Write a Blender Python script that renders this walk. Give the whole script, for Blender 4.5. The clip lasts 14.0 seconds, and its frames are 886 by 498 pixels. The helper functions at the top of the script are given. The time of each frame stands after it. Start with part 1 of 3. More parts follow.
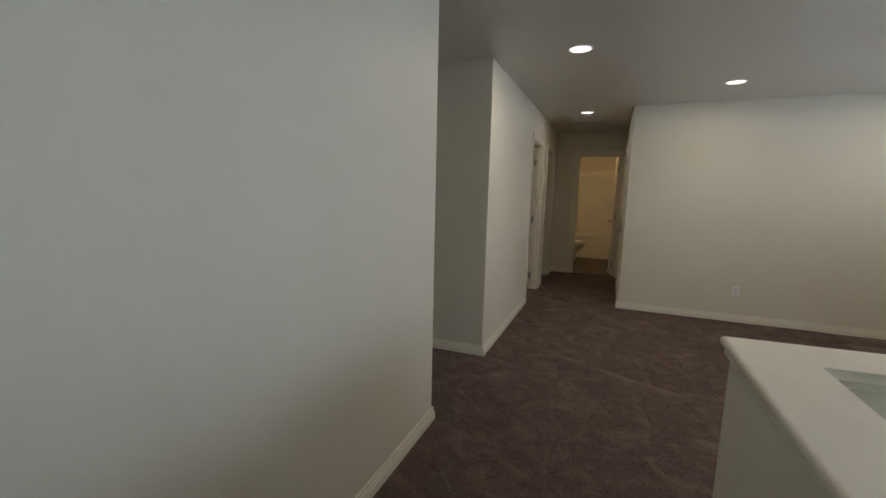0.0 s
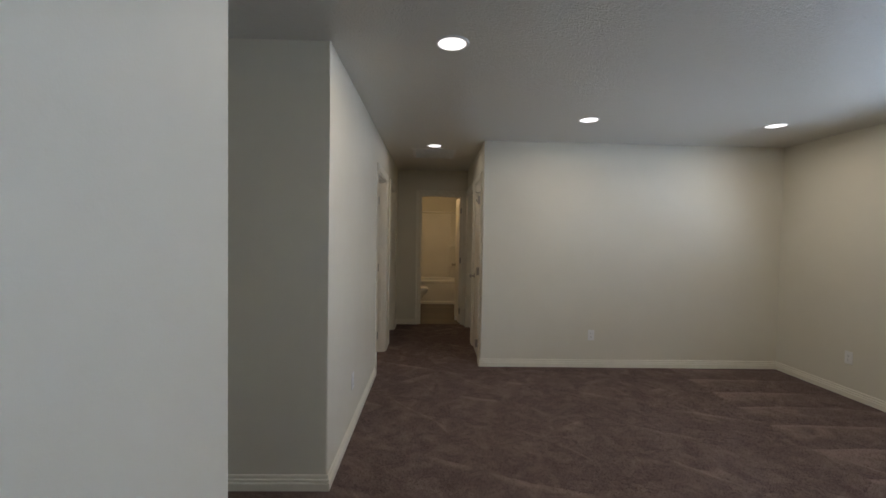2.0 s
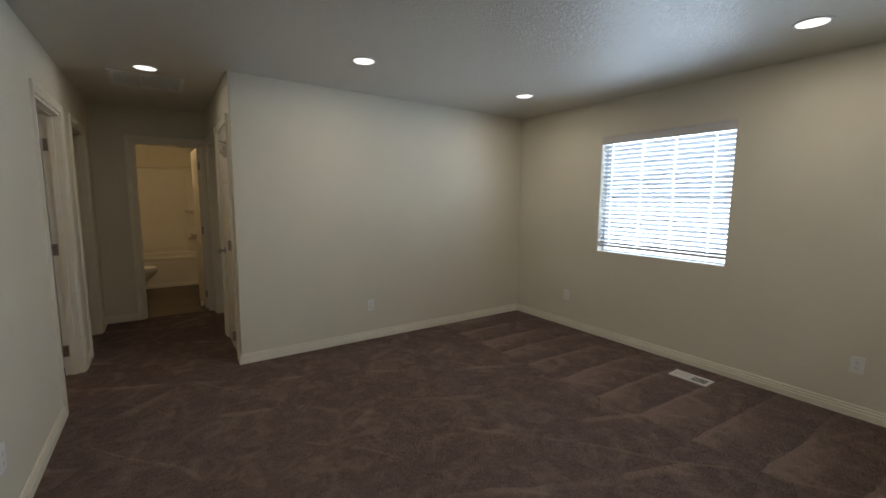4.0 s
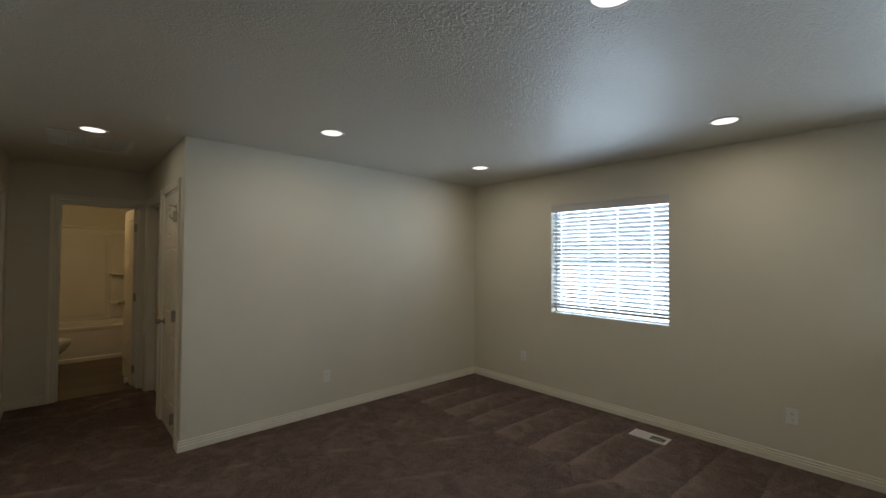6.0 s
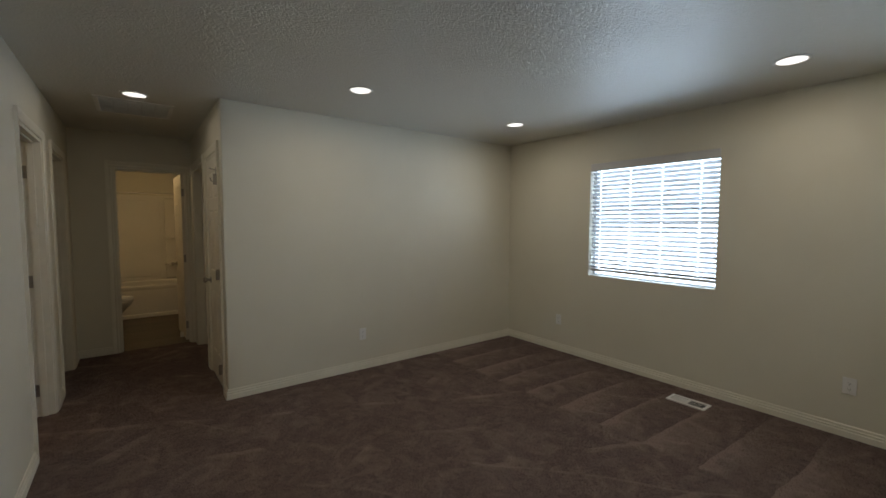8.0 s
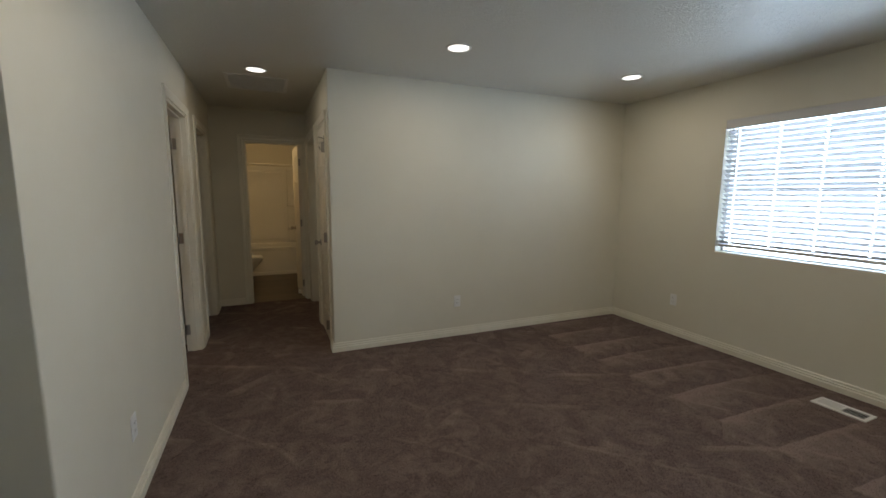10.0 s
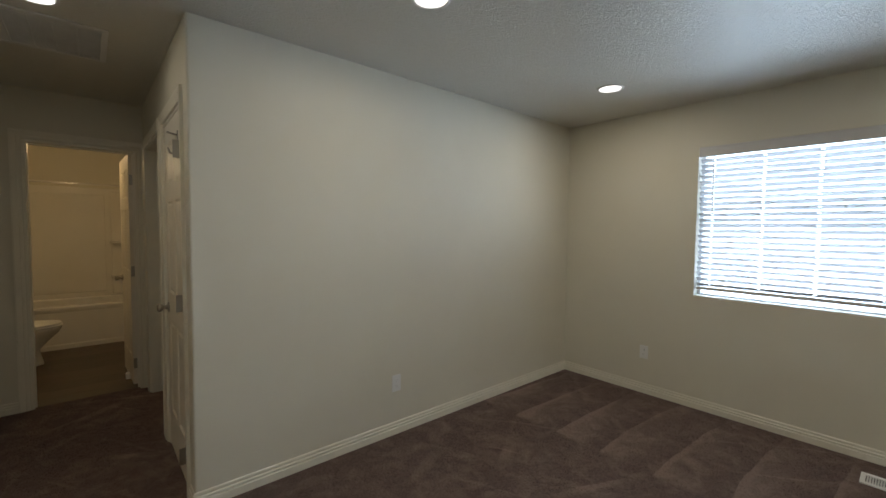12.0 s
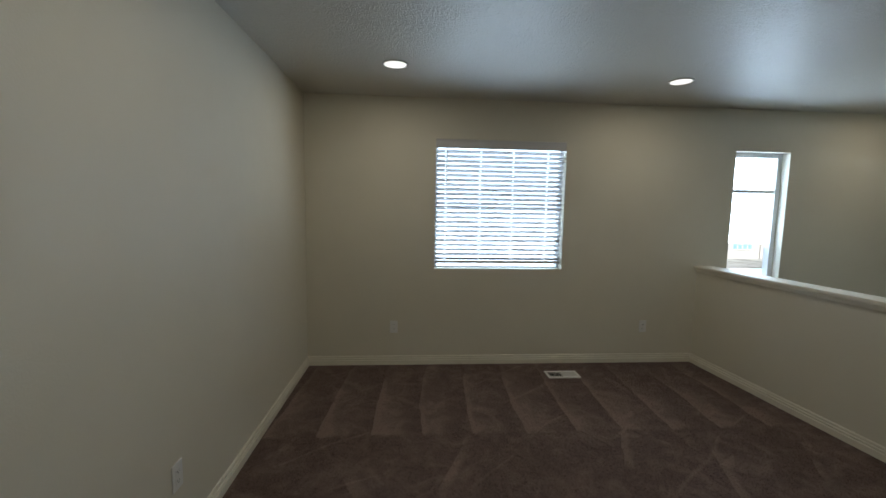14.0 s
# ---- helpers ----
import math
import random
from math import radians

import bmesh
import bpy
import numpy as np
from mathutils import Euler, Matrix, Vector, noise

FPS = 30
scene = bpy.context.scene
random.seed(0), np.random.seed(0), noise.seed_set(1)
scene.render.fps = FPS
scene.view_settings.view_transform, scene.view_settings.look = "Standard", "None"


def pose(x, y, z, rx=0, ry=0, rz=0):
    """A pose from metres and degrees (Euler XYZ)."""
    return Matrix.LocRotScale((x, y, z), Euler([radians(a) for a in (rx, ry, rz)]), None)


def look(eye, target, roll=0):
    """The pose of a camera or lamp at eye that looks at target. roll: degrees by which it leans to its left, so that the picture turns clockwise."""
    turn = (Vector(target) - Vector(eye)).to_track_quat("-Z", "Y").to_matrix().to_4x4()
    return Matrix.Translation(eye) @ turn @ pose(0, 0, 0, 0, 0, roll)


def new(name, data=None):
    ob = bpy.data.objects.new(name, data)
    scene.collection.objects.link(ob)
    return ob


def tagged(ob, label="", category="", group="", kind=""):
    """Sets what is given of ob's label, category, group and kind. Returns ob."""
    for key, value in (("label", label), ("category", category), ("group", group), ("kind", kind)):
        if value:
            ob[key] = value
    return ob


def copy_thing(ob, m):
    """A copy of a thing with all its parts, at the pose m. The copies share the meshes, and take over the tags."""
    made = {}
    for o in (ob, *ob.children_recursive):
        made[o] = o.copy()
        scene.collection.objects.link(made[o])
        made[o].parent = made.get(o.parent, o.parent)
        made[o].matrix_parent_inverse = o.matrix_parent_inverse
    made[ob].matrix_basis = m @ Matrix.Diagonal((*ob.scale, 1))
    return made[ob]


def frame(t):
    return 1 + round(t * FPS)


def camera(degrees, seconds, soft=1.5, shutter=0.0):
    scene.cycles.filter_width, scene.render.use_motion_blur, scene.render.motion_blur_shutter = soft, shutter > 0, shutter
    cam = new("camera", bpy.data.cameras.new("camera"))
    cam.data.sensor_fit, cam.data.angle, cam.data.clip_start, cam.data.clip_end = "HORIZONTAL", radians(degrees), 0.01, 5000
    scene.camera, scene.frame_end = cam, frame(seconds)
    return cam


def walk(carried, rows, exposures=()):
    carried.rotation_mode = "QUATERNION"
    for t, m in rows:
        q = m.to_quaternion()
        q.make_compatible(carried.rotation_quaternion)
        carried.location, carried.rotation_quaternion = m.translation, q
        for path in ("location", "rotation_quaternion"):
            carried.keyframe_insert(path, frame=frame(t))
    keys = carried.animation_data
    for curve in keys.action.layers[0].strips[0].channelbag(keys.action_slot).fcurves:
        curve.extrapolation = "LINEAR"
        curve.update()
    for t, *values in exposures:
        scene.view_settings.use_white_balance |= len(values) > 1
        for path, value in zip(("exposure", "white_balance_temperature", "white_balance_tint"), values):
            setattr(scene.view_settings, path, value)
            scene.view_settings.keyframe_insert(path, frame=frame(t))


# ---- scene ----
cam = camera(94.6, 14.0)
PATH = [
    (0, (0.184, 0.114, 1.416), (-0.56, 1.948, 1.129), 1.3),
    (0.5, (0.03, 0.353, 1.434), (-0.51, 2.27, 1.244), 1.1),
    (1, (-0.146, 0.637, 1.43), (-0.575, 2.583, 1.253), 1.3),
    (1.5, (-0.227, 0.886, 1.472), (-0.316, 2.881, 1.367), 1.2),
    (2, (-0.19, 1.148, 1.412), (-0.138, 3.146, 1.348), 1.0),
    (2.5, (-0.295, 1.418, 1.385), (0.075, 3.371, 1.163), 1.1),
    (3, (-0.271, 1.577, 1.428), (0.524, 3.4, 1.213), 0.9),
    (3.5, (-0.195, 1.669, 1.408), (0.799, 3.385, 1.149), 0.8),
    (4, (-0.135, 1.758, 1.434), (0.984, 3.398, 1.194), 0.5),
    (4.2, (-0.125, 1.775, 1.447), (1.026, 3.393, 1.206), 0.6),
    (6.5, (-0.317, 1.865, 1.512), (1.042, 3.33, 1.587), 0.3),
    (7, (-0.304, 1.865, 1.507), (1.041, 3.344, 1.553), 0.3),
    (7.5, (-0.265, 1.859, 1.487), (1.009, 3.399, 1.422), 0.3),
    (9.8, (-0.142, 1.893, 1.407), (0.716, 3.684, 1.171), 0.5),
    (10, (-0.139, 1.929, 1.415), (0.638, 3.753, 1.15), 0.4),
    (10.5, (-0.138, 2.148, 1.401), (0.544, 4.007, 1.119), 0.6),
    (11, (-0.143, 2.429, 1.428), (0.628, 4.269, 1.3), 0.5),
    (11.5, (-0.061, 2.82, 1.407), (0.864, 4.591, 1.321), 0.5),
    (12, (-0.018, 3.242, 1.427), (1.288, 4.754, 1.326), 0.6),
    (12.5, (-0.095, 3.693, 1.437), (1.613, 4.725, 1.305), 0.6),
    (13, (-0.087, 4.012, 1.418), (1.814, 4.629, 1.306), 0.5),
    (13.5, (-0.093, 4.331, 1.446), (1.885, 4.592, 1.303), 0.6),
    (14, (-0.09, 4.59, 1.472), (1.894, 4.445, 1.27), 1.0),
]
walk(cam, [(t, look(eye, target, roll)) for t, eye, target, roll in PATH], exposures=[(0.0, 0.74, 6350, 16), (0.5, 0.78, 6250, 16), (1.0, 0.80, 5950, 17), (2.5, 0.90, 5850, 17), (3.2, 0.82, 5900, 17), (4.0, 0.62, 6100, 14), (6.5, 0.34, 6150, 12), (7.5, 0.34, 6150, 12), (9.8, 0.68, 6100, 12), (11.0, 0.87, 6100, 12), (12.0, 0.72, 6050, 12), (12.5, 0.30, 6000, 11), (13.0, 0.15, 6000, 11), (14.0, 0.11, 6000, 10)])

# ---- world and large lights ----
world = bpy.data.worlds.new("world")
scene.world = world
world.use_nodes = True
wn = world.node_tree.nodes
sky = wn.new("ShaderNodeTexSky")
sky.sky_type = "NISHITA"
sky.sun_disc = False
sky.sun_elevation = radians(48)
sky.sun_rotation = radians(250)
sky.air_density, sky.dust_density, sky.ozone_density = 1.0, 1.5, 1.0
bg = wn["Background"]
bg.inputs["Strength"].default_value = 0.15
world.node_tree.links.new(sky.outputs[0], bg.inputs[0])

sun_data = bpy.data.lights.new("sun", "SUN")
sun_data.energy, sun_data.angle, sun_data.color = 5.0, radians(0.5), (1.0, 0.95, 0.88)
sun = new("sun", sun_data)
sun.matrix_world = look((-20, 5, 22), (0, 0, 0))


def window_light(watt, y0, y1, z0, z1):
    """Sky light standing just outside a window's opening, facing in."""
    ld = bpy.data.lights.new("window_sky", "AREA")
    ld.shape, ld.size, ld.size_y, ld.energy, ld.color = "RECTANGLE", z1 - z0, y1 - y0, watt, SKY_COLOR
    new("window_sky", ld).matrix_world = pose(3.642 + 0.18, (y0 + y1) / 2, (z0 + z1) / 2, 0, 90, 0)


LAMP_WATT, LAMP_COLOR = 2.75, (1.0, 0.85, 0.62)
WINDOW_LIGHT = 14.5
SIDE_LIGHT = 12.5
SKY_COLOR = (0.68, 0.84, 1.0)
HALL_DIM = 0.45                # the hall lamp, dimmed against the loft's
BATH_WATT, BEDROOM_WATT, BATH_COLOR = 4.7, 5.0, (1.0, 0.67, 0.31)
window_light(WINDOW_LIGHT, 3.20, 4.39, 0.915, 2.08)
window_light(SIDE_LIGHT, 1.005, 1.545, 1.16, 2.045)
window_light(SIDE_LIGHT * 0.2, 1.005, 1.545, 0.38, 0.90)

# ---- plan ----
HL, HR = -0.75, 0.348          # hall's two long walls
YB, YE = 5.552, 7.62           # loft's back wall, hall's end wall
WX, C = 3.642, 2.44            # window wall, ceiling
YS = -1.3                      # wall behind the start
T = 0.115                      # wall thickness
W1, W2 = 2.292, 3.378          # side passage from W1 to W2
XP = -2.3                      # end of the side passage
BR, BLX, BY = 0.56, -0.98, 10.34  # bathroom walls


# ---- materials ----
def nodes_of(name):
    m = bpy.data.materials.new(name)
    m.use_nodes = True
    nt = m.node_tree
    return m, nt, nt.nodes["Principled BSDF"]


def add(nt, kind, **values):
    n = nt.nodes.new(kind)
    for key, value in values.items():
        n.inputs[key].default_value = value
    return n


def coords(nt):
    return nt.nodes.new("ShaderNodeNewGeometry").outputs["Position"]


def noise_of(nt, vec, scale, detail=3.0, rough=0.55, distort=0.0):
    n = add(nt, "ShaderNodeTexNoise", Scale=scale, Detail=detail, Roughness=rough, Distortion=distort)
    nt.links.new(vec, n.inputs["Vector"])
    return n.outputs["Fac"]


def mapped(nt, fac, a, b, c=0.0, d=1.0):
    n = nt.nodes.new("ShaderNodeMapRange")
    n.inputs[1].default_value, n.inputs[2].default_value = a, b
    n.inputs[3].default_value, n.inputs[4].default_value = c, d
    nt.links.new(fac, n.inputs[0])
    return n.outputs[0]


def math2(nt, op, a, b=None):
    n = nt.nodes.new("ShaderNodeMath")
    n.operation = op
    for i, v in enumerate((a, b)):
        if v is None:
            continue
        if isinstance(v, (int, float)):
            n.inputs[i].default_value = v
        else:
            nt.links.new(v, n.inputs[i])
    return n.outputs[0]


def mixed(nt, fac, a, b):
    n = nt.nodes.new("ShaderNodeMix")
    n.data_type = "RGBA"
    if isinstance(fac, (int, float)):
        n.inputs[0].default_value = fac
    else:
        nt.links.new(fac, n.inputs[0])
    for i, v in ((6, a), (7, b)):
        if isinstance(v, tuple):
            n.inputs[i].default_value = (*v, 1)
        else:
            nt.links.new(v, n.inputs[i])
    return n.outputs[2]


def bumped(nt, bsdf, height, strength, distance):
    n = add(nt, "ShaderNodeBump", Strength=strength, Distance=distance)
    nt.links.new(height, n.inputs["Height"])
    nt.links.new(n.outputs[0], bsdf.inputs["Normal"])
    return n


def plain(name, colour, rough, metal=0.0, vary=0.06, scale=9.0, bump=0.15, bump_scale=160.0, spec=0.5):
    """Paint, plastic or metal with slight unevenness of tone, gloss and surface."""
    m, nt, b = nodes_of(name)
    p = coords(nt)
    big = noise_of(nt, p, scale)
    dark = tuple(c * (1 - vary) for c in colour)
    light = tuple(min(1, c * (1 + vary)) for c in colour)
    nt.links.new(mixed(nt, mapped(nt, big, 0.3, 0.7), dark, light), b.inputs["Base Color"])
    nt.links.new(mapped(nt, noise_of(nt, p, scale * 3), 0.3, 0.7, max(0.03, rough - 0.05), rough + 0.05), b.inputs["Roughness"])
    b.inputs["Metallic"].default_value = metal
    b.inputs["Specular IOR Level"].default_value = spec
    if bump:
        bumped(nt, b, noise_of(nt, p, bump_scale, 2), bump, 0.001)
    return m


def drywall(name, colour, rough, peel_scale, peel, blotch=0.03):
    """Rolled paint over sprayed drywall: orange-peel relief, faint roller unevenness."""
    m, nt, b = nodes_of(name)
    p = coords(nt)
    tone = noise_of(nt, p, 1.3, 4)
    dark = tuple(c * (1 - blotch) for c in colour)
    light = tuple(c * (1 + blotch) for c in colour)
    nt.links.new(mixed(nt, mapped(nt, tone, 0.3, 0.7), dark, light), b.inputs["Base Color"])
    nt.links.new(mapped(nt, noise_of(nt, p, 14, 3), 0.3, 0.7, rough - 0.04, rough + 0.05), b.inputs["Roughness"])
    b.inputs["Specular IOR Level"].default_value = 0.35
    peel_fac = mapped(nt, noise_of(nt, p, peel_scale, 2.5, 0.5, 0.4), 0.35, 0.7)
    soft = noise_of(nt, p, 7, 2)
    bumped(nt, b, math2(nt, "ADD", peel_fac, math2(nt, "MULTIPLY", soft, 1.2)), peel, 0.0022)
    return m


def knockdown(name, colour):
    """Ceiling with a trowelled knockdown texture: flat-topped wandering ridges."""
    m, nt, b = nodes_of(name)
    p = coords(nt)
    tone = noise_of(nt, p, 1.1, 4)
    nt.links.new(mixed(nt, mapped(nt, tone, 0.3, 0.7), tuple(c * 0.97 for c in colour), colour), b.inputs["Base Color"])
    nt.links.new(mapped(nt, noise_of(nt, p, 20, 3), 0.3, 0.7, 0.31, 0.37), b.inputs["Roughness"])
    b.inputs["Coat Weight"].default_value, b.inputs["Coat Roughness"].default_value = 0.35, 0.31
    b.inputs["Specular IOR Level"].default_value = 1.0
    ridge = noise_of(nt, p, 44, 3, 0.45, 1.8)
    swirl = noise_of(nt, p, 17, 2, 0.5, 0.8)
    patch = mapped(nt, noise_of(nt, p, 2.6, 2), 0.25, 0.75, 0.6, 1.0)
    relief = math2(nt, "ADD", math2(nt, "MULTIPLY", ridge, 3.4), math2(nt, "MULTIPLY", swirl, 0.7))
    n = bumped(nt, b, math2(nt, "MULTIPLY", relief, patch), 0.85, 0.003)
    nt.links.new(n.outputs[0], b.inputs["Coat Normal"])
    return m


def carpet_mat(name):
    """Cut-pile carpet, brown taupe, with vacuum tracks and trodden patches."""
    m, nt, b = nodes_of(name)
    p = coords(nt)
    sep = nt.nodes.new("ShaderNodeSeparateXYZ")
    nt.links.new(p, sep.inputs[0])
    x, y = sep.outputs[0], sep.outputs[1]
    wob = noise_of(nt, p, 0.8, 2)
    fray = noise_of(nt, p, 9, 3)
    # sweeps across the strip along the window wall
    yy = math2(nt, "ADD", y, math2(nt, "MULTIPLY", wob, 0.16))
    yy = math2(nt, "ADD", yy, math2(nt, "ADD", math2(nt, "MULTIPLY", x, 0.06), math2(nt, "MULTIPLY", fray, 0.035)))
    def strokes(u, period, ramp, ridge):
        """Nap that brightens along each pass of the vacuum and ends in a ridge."""
        saw = math2(nt, "FRACT", math2(nt, "DIVIDE", u, period))
        grad = math2(nt, "MULTIPLY", math2(nt, "POWER", saw, 1.6), ramp)
        top = math2(nt, "MULTIPLY", mapped(nt, saw, 0.88, 0.94), ridge)
        return math2(nt, "ADD", grad, top)

    gap = mapped(nt, noise_of(nt, p, 2.6, 2), 0.33, 0.55, 0.35, 1.0)
    edge = mapped(nt, math2(nt, "ADD", x, math2(nt, "MULTIPLY", fray, 0.08)), 2.46, 2.50)
    far = mapped(nt, math2(nt, "ADD", x, math2(nt, "MULTIPLY", fray, 0.3)), 2.6, 3.6, 1.0, 0.2)
    strip = math2(nt, "MULTIPLY", math2(nt, "MULTIPLY", strokes(yy, 0.34, 0.55, 0.3), edge), math2(nt, "MULTIPLY", far, gap))
    inner = math2(nt, "SUBTRACT", 1.0, edge)
    bend = math2(nt, "MULTIPLY", noise_of(nt, p, 0.5, 1), 0.3)

    def passes(cx, cy, period, ramp, ridge, spot, low, high):
        """Passes of the vacuum along one heading, kept only in patches of the floor."""
        u = math2(nt, "ADD", math2(nt, "MULTIPLY", yy, cy), math2(nt, "MULTIPLY", x, cx))
        mask = mapped(nt, noise_of(nt, p, spot, 2), low, high)
        return math2(nt, "MULTIPLY", strokes(math2(nt, "ADD", u, bend), period, ramp, ridge), mask)

    rest = math2(nt, "ADD", passes(0.36, 0.93, 0.52, 0.08, 0.22, 1.7, 0.48, 0.62), passes(-0.62, 0.78, 0.74, 0.08, 0.20, 1.3, 0.53, 0.64))
    rest = math2(nt, "MULTIPLY", math2(nt, "ADD", rest, passes(0.88, 0.47, 0.83, 0.06, 0.18, 2.1, 0.54, 0.66)), inner)
    sweep = math2(nt, "ADD", strip, rest)
    # long diagonal wheel lines over the rest
    dd = math2(nt, "ADD", math2(nt, "MULTIPLY", x, 0.78), math2(nt, "MULTIPLY", y, 0.62))
    dd = math2(nt, "ADD", dd, math2(nt, "MULTIPLY", noise_of(nt, p, 0.5, 2), 0.7))
    line = math2(nt, "ABSOLUTE", math2(nt, "SUBTRACT", math2(nt, "FRACT", math2(nt, "DIVIDE", dd, 0.43)), 0.5))
    line = mapped(nt, line, 0.0, 0.035, 1.0, 0.0)
    line = math2(nt, "MULTIPLY", line, mapped(nt, noise_of(nt, p, 1.5, 2), 0.48, 0.6))
    blot = mapped(nt, noise_of(nt, p, 5.5, 5, 0.65, 1.2), 0.47, 0.66)
    pile = noise_of(nt, p, 150, 3, 0.75)
    tuft = noise_of(nt, p, 52, 4, 0.75, 0.5)
    mott = noise_of(nt, p, 13, 3, 0.6, 0.6)
    f = math2(nt, "ADD", math2(nt, "MULTIPLY", pile, 0.42), math2(nt, "ADD", math2(nt, "MULTIPLY", tuft, 0.36), math2(nt, "MULTIPLY", mott, 0.22)))
    island = nt.nodes.new("ShaderNodeNewGeometry").outputs["Random Per Island"]
    f = math2(nt, "ADD", f, math2(nt, "MULTIPLY", math2(nt, "SUBTRACT", island, 0.5), 0.12))
    base = mixed(nt, mapped(nt, f, 0.37, 0.64), (0.080, 0.056, 0.049), (0.195, 0.139, 0.123))
    lay = math2(nt, "ADD", math2(nt, "MULTIPLY", sweep, 1.85), math2(nt, "MULTIPLY", line, 0.42))
    lay = math2(nt, "ADD", lay, math2(nt, "MULTIPLY", blot, 0.42))
    colour = mixed(nt, math2(nt, "MINIMUM", lay, 0.8), base, (0.285, 0.216, 0.187))
    nt.links.new(colour, b.inputs["Base Color"])
    b.inputs["Roughness"].default_value = 0.95
    b.inputs["Specular IOR Level"].default_value = 0.1
    b.inputs["Sheen Weight"].default_value = 0.05
    b.inputs["Sheen Roughness"].default_value = 0.5
    h = math2(nt, "ADD", pile, math2(nt, "MULTIPLY", tuft, 1.2))
    bumped(nt, b, h, 0.85, 0.005)
    return m


def wood_floor(name):
    m, nt, b = nodes_of(name)
    p = coords(nt)
    mp = nt.nodes.new("ShaderNodeMapping")
    mp.inputs["Scale"].default_value = (1.6, 22, 1)
    nt.links.new(p, mp.inputs[0])
    grain = noise_of(nt, mp.outputs[0], 3, 5, 0.6, 0.6)
    rnd = nt.nodes.new("ShaderNodeObjectInfo").outputs["Random"]
    f = math2(nt, "ADD", math2(nt, "MULTIPLY", grain, 0.8), math2(nt, "MULTIPLY", rnd, 0.35))
    nt.links.new(mixed(nt, mapped(nt, f, 0.25, 0.85), (0.040, 0.029, 0.020), (0.125, 0.092, 0.062)), b.inputs["Base Color"])
    b.inputs["Roughness"].default_value = 0.42
    bumped(nt, b, grain, 0.2, 0.001)
    return m


def glass_mat(name):
    m, nt, b = nodes_of(name)
    b.inputs["Base Color"].default_value = (0.97, 0.99, 0.98, 1)
    b.inputs["Roughness"].default_value = 0.0
    b.inputs["IOR"].default_value = 1.05
    b.inputs["Transmission Weight"].default_value = 1.0
    return m


def glow(name, colour, strength):
    m, nt, b = nodes_of(name)
    b.inputs["Base Color"].default_value = (*colour, 1)
    b.inputs["Emission Color"].default_value = (*colour, 1)
    b.inputs["Emission Strength"].default_value = strength
    return m


WALL = drywall("wall_paint", (0.705, 0.675, 0.57), 0.5, 130, 0.09)
CEIL = knockdown("ceiling_paint", (0.64, 0.615, 0.545))
CARPET = carpet_mat("carpet")
TRIM = plain("trim_paint", (0.79, 0.76, 0.655), 0.32, vary=0.03, bump=0.1, bump_scale=60)
DOOR = plain("door_paint", (0.79, 0.75, 0.65), 0.36, vary=0.03, bump=0.12, bump_scale=90)
CAP = plain("cap_paint", (0.80, 0.76, 0.655), 0.4, vary=0.03, bump=0.1, bump_scale=40)
NICKEL = plain("satin_nickel", (0.42, 0.40, 0.37), 0.33, metal=1.0, bump=0.05)
WHITE = plain("white_plastic", (0.80, 0.80, 0.78), 0.35, vary=0.02, bump=0)
DARK = plain("dark_slot", (0.02, 0.02, 0.02), 0.6, vary=0.1, bump=0)
METAL_WHITE = plain("enamelled_steel", (0.78, 0.77, 0.74), 0.4, vary=0.04, bump=0.05)
ACRYLIC = plain("tub_acrylic", (0.82, 0.80, 0.74), 0.16, vary=0.02, scale=3, bump=0.08, bump_scale=14)
PORCELAIN = plain("porcelain", (0.84, 0.83, 0.80), 0.08, vary=0.02, bump=0)
ROD = plain("brushed_rod", (0.80, 0.78, 0.74), 0.36, metal=1.0, vary=0.02, bump=0)
CHROME = plain("chrome", (0.75, 0.75, 0.75), 0.12, metal=1.0, vary=0.02, bump=0)
SLAT = plain("blind_slat", (0.64, 0.63, 0.635), 0.5, vary=0.02, bump=0.08, bump_scale=50)
CORD = plain("blind_cord", (0.80, 0.80, 0.79), 0.8, bump=0)
VINYL = plain("window_vinyl", (0.83, 0.84, 0.85), 0.35, vary=0.02, bump=0)
GLASS = glass_mat("pane_glass")
PLANK = wood_floor("vinyl_plank")
LAMP_GLOW = glow("lamp_diffuser", (1.0, 0.93, 0.82), 1.0)
BATH_GLOW = glow("bath_diffuser", (1.0, 0.78, 0.46), 1.0)
STUCCO = drywall("stucco", (0.62, 0.58, 0.52), 0.9, 40, 0.5, 0.08)
ROOF = plain("roof_shingle", (0.10, 0.11, 0.12), 0.9, vary=0.3, scale=4, bump=0.4, bump_scale=20)
LAWN = plain("pale_ground", (0.34, 0.33, 0.29), 0.95, vary=0.4, scale=0.6, bump=0.5, bump_scale=8)
PANE_FAR = plain("far_window_glass", (0.34, 0.52, 0.55), 0.1, vary=0.2, bump=0)
FENCE = plain("fence_vinyl", (0.80, 0.80, 0.80), 0.5, bump=0)


# ---- building blocks ----
def mesh_of(bm, name, material, smooth=False):
    me = bpy.data.meshes.new(name)
    bmesh.ops.recalc_face_normals(bm, faces=bm.faces)
    bm.to_mesh(me)
    bm.free()
    me.materials.append(material)
    if smooth:
        for f in me.polygons:
            f.use_smooth = True
    return me


def part(name, bm, material, parent=None, label="", smooth=False):
    ob = new(name, mesh_of(bm, name, material, smooth))
    if parent is not None:
        ob.parent = parent
    return tagged(ob, label)


def setting(name, bm, material, label, category, smooth=False):
    return tagged(part(name, bm, material, None, "", smooth), label, category, "", "structure")


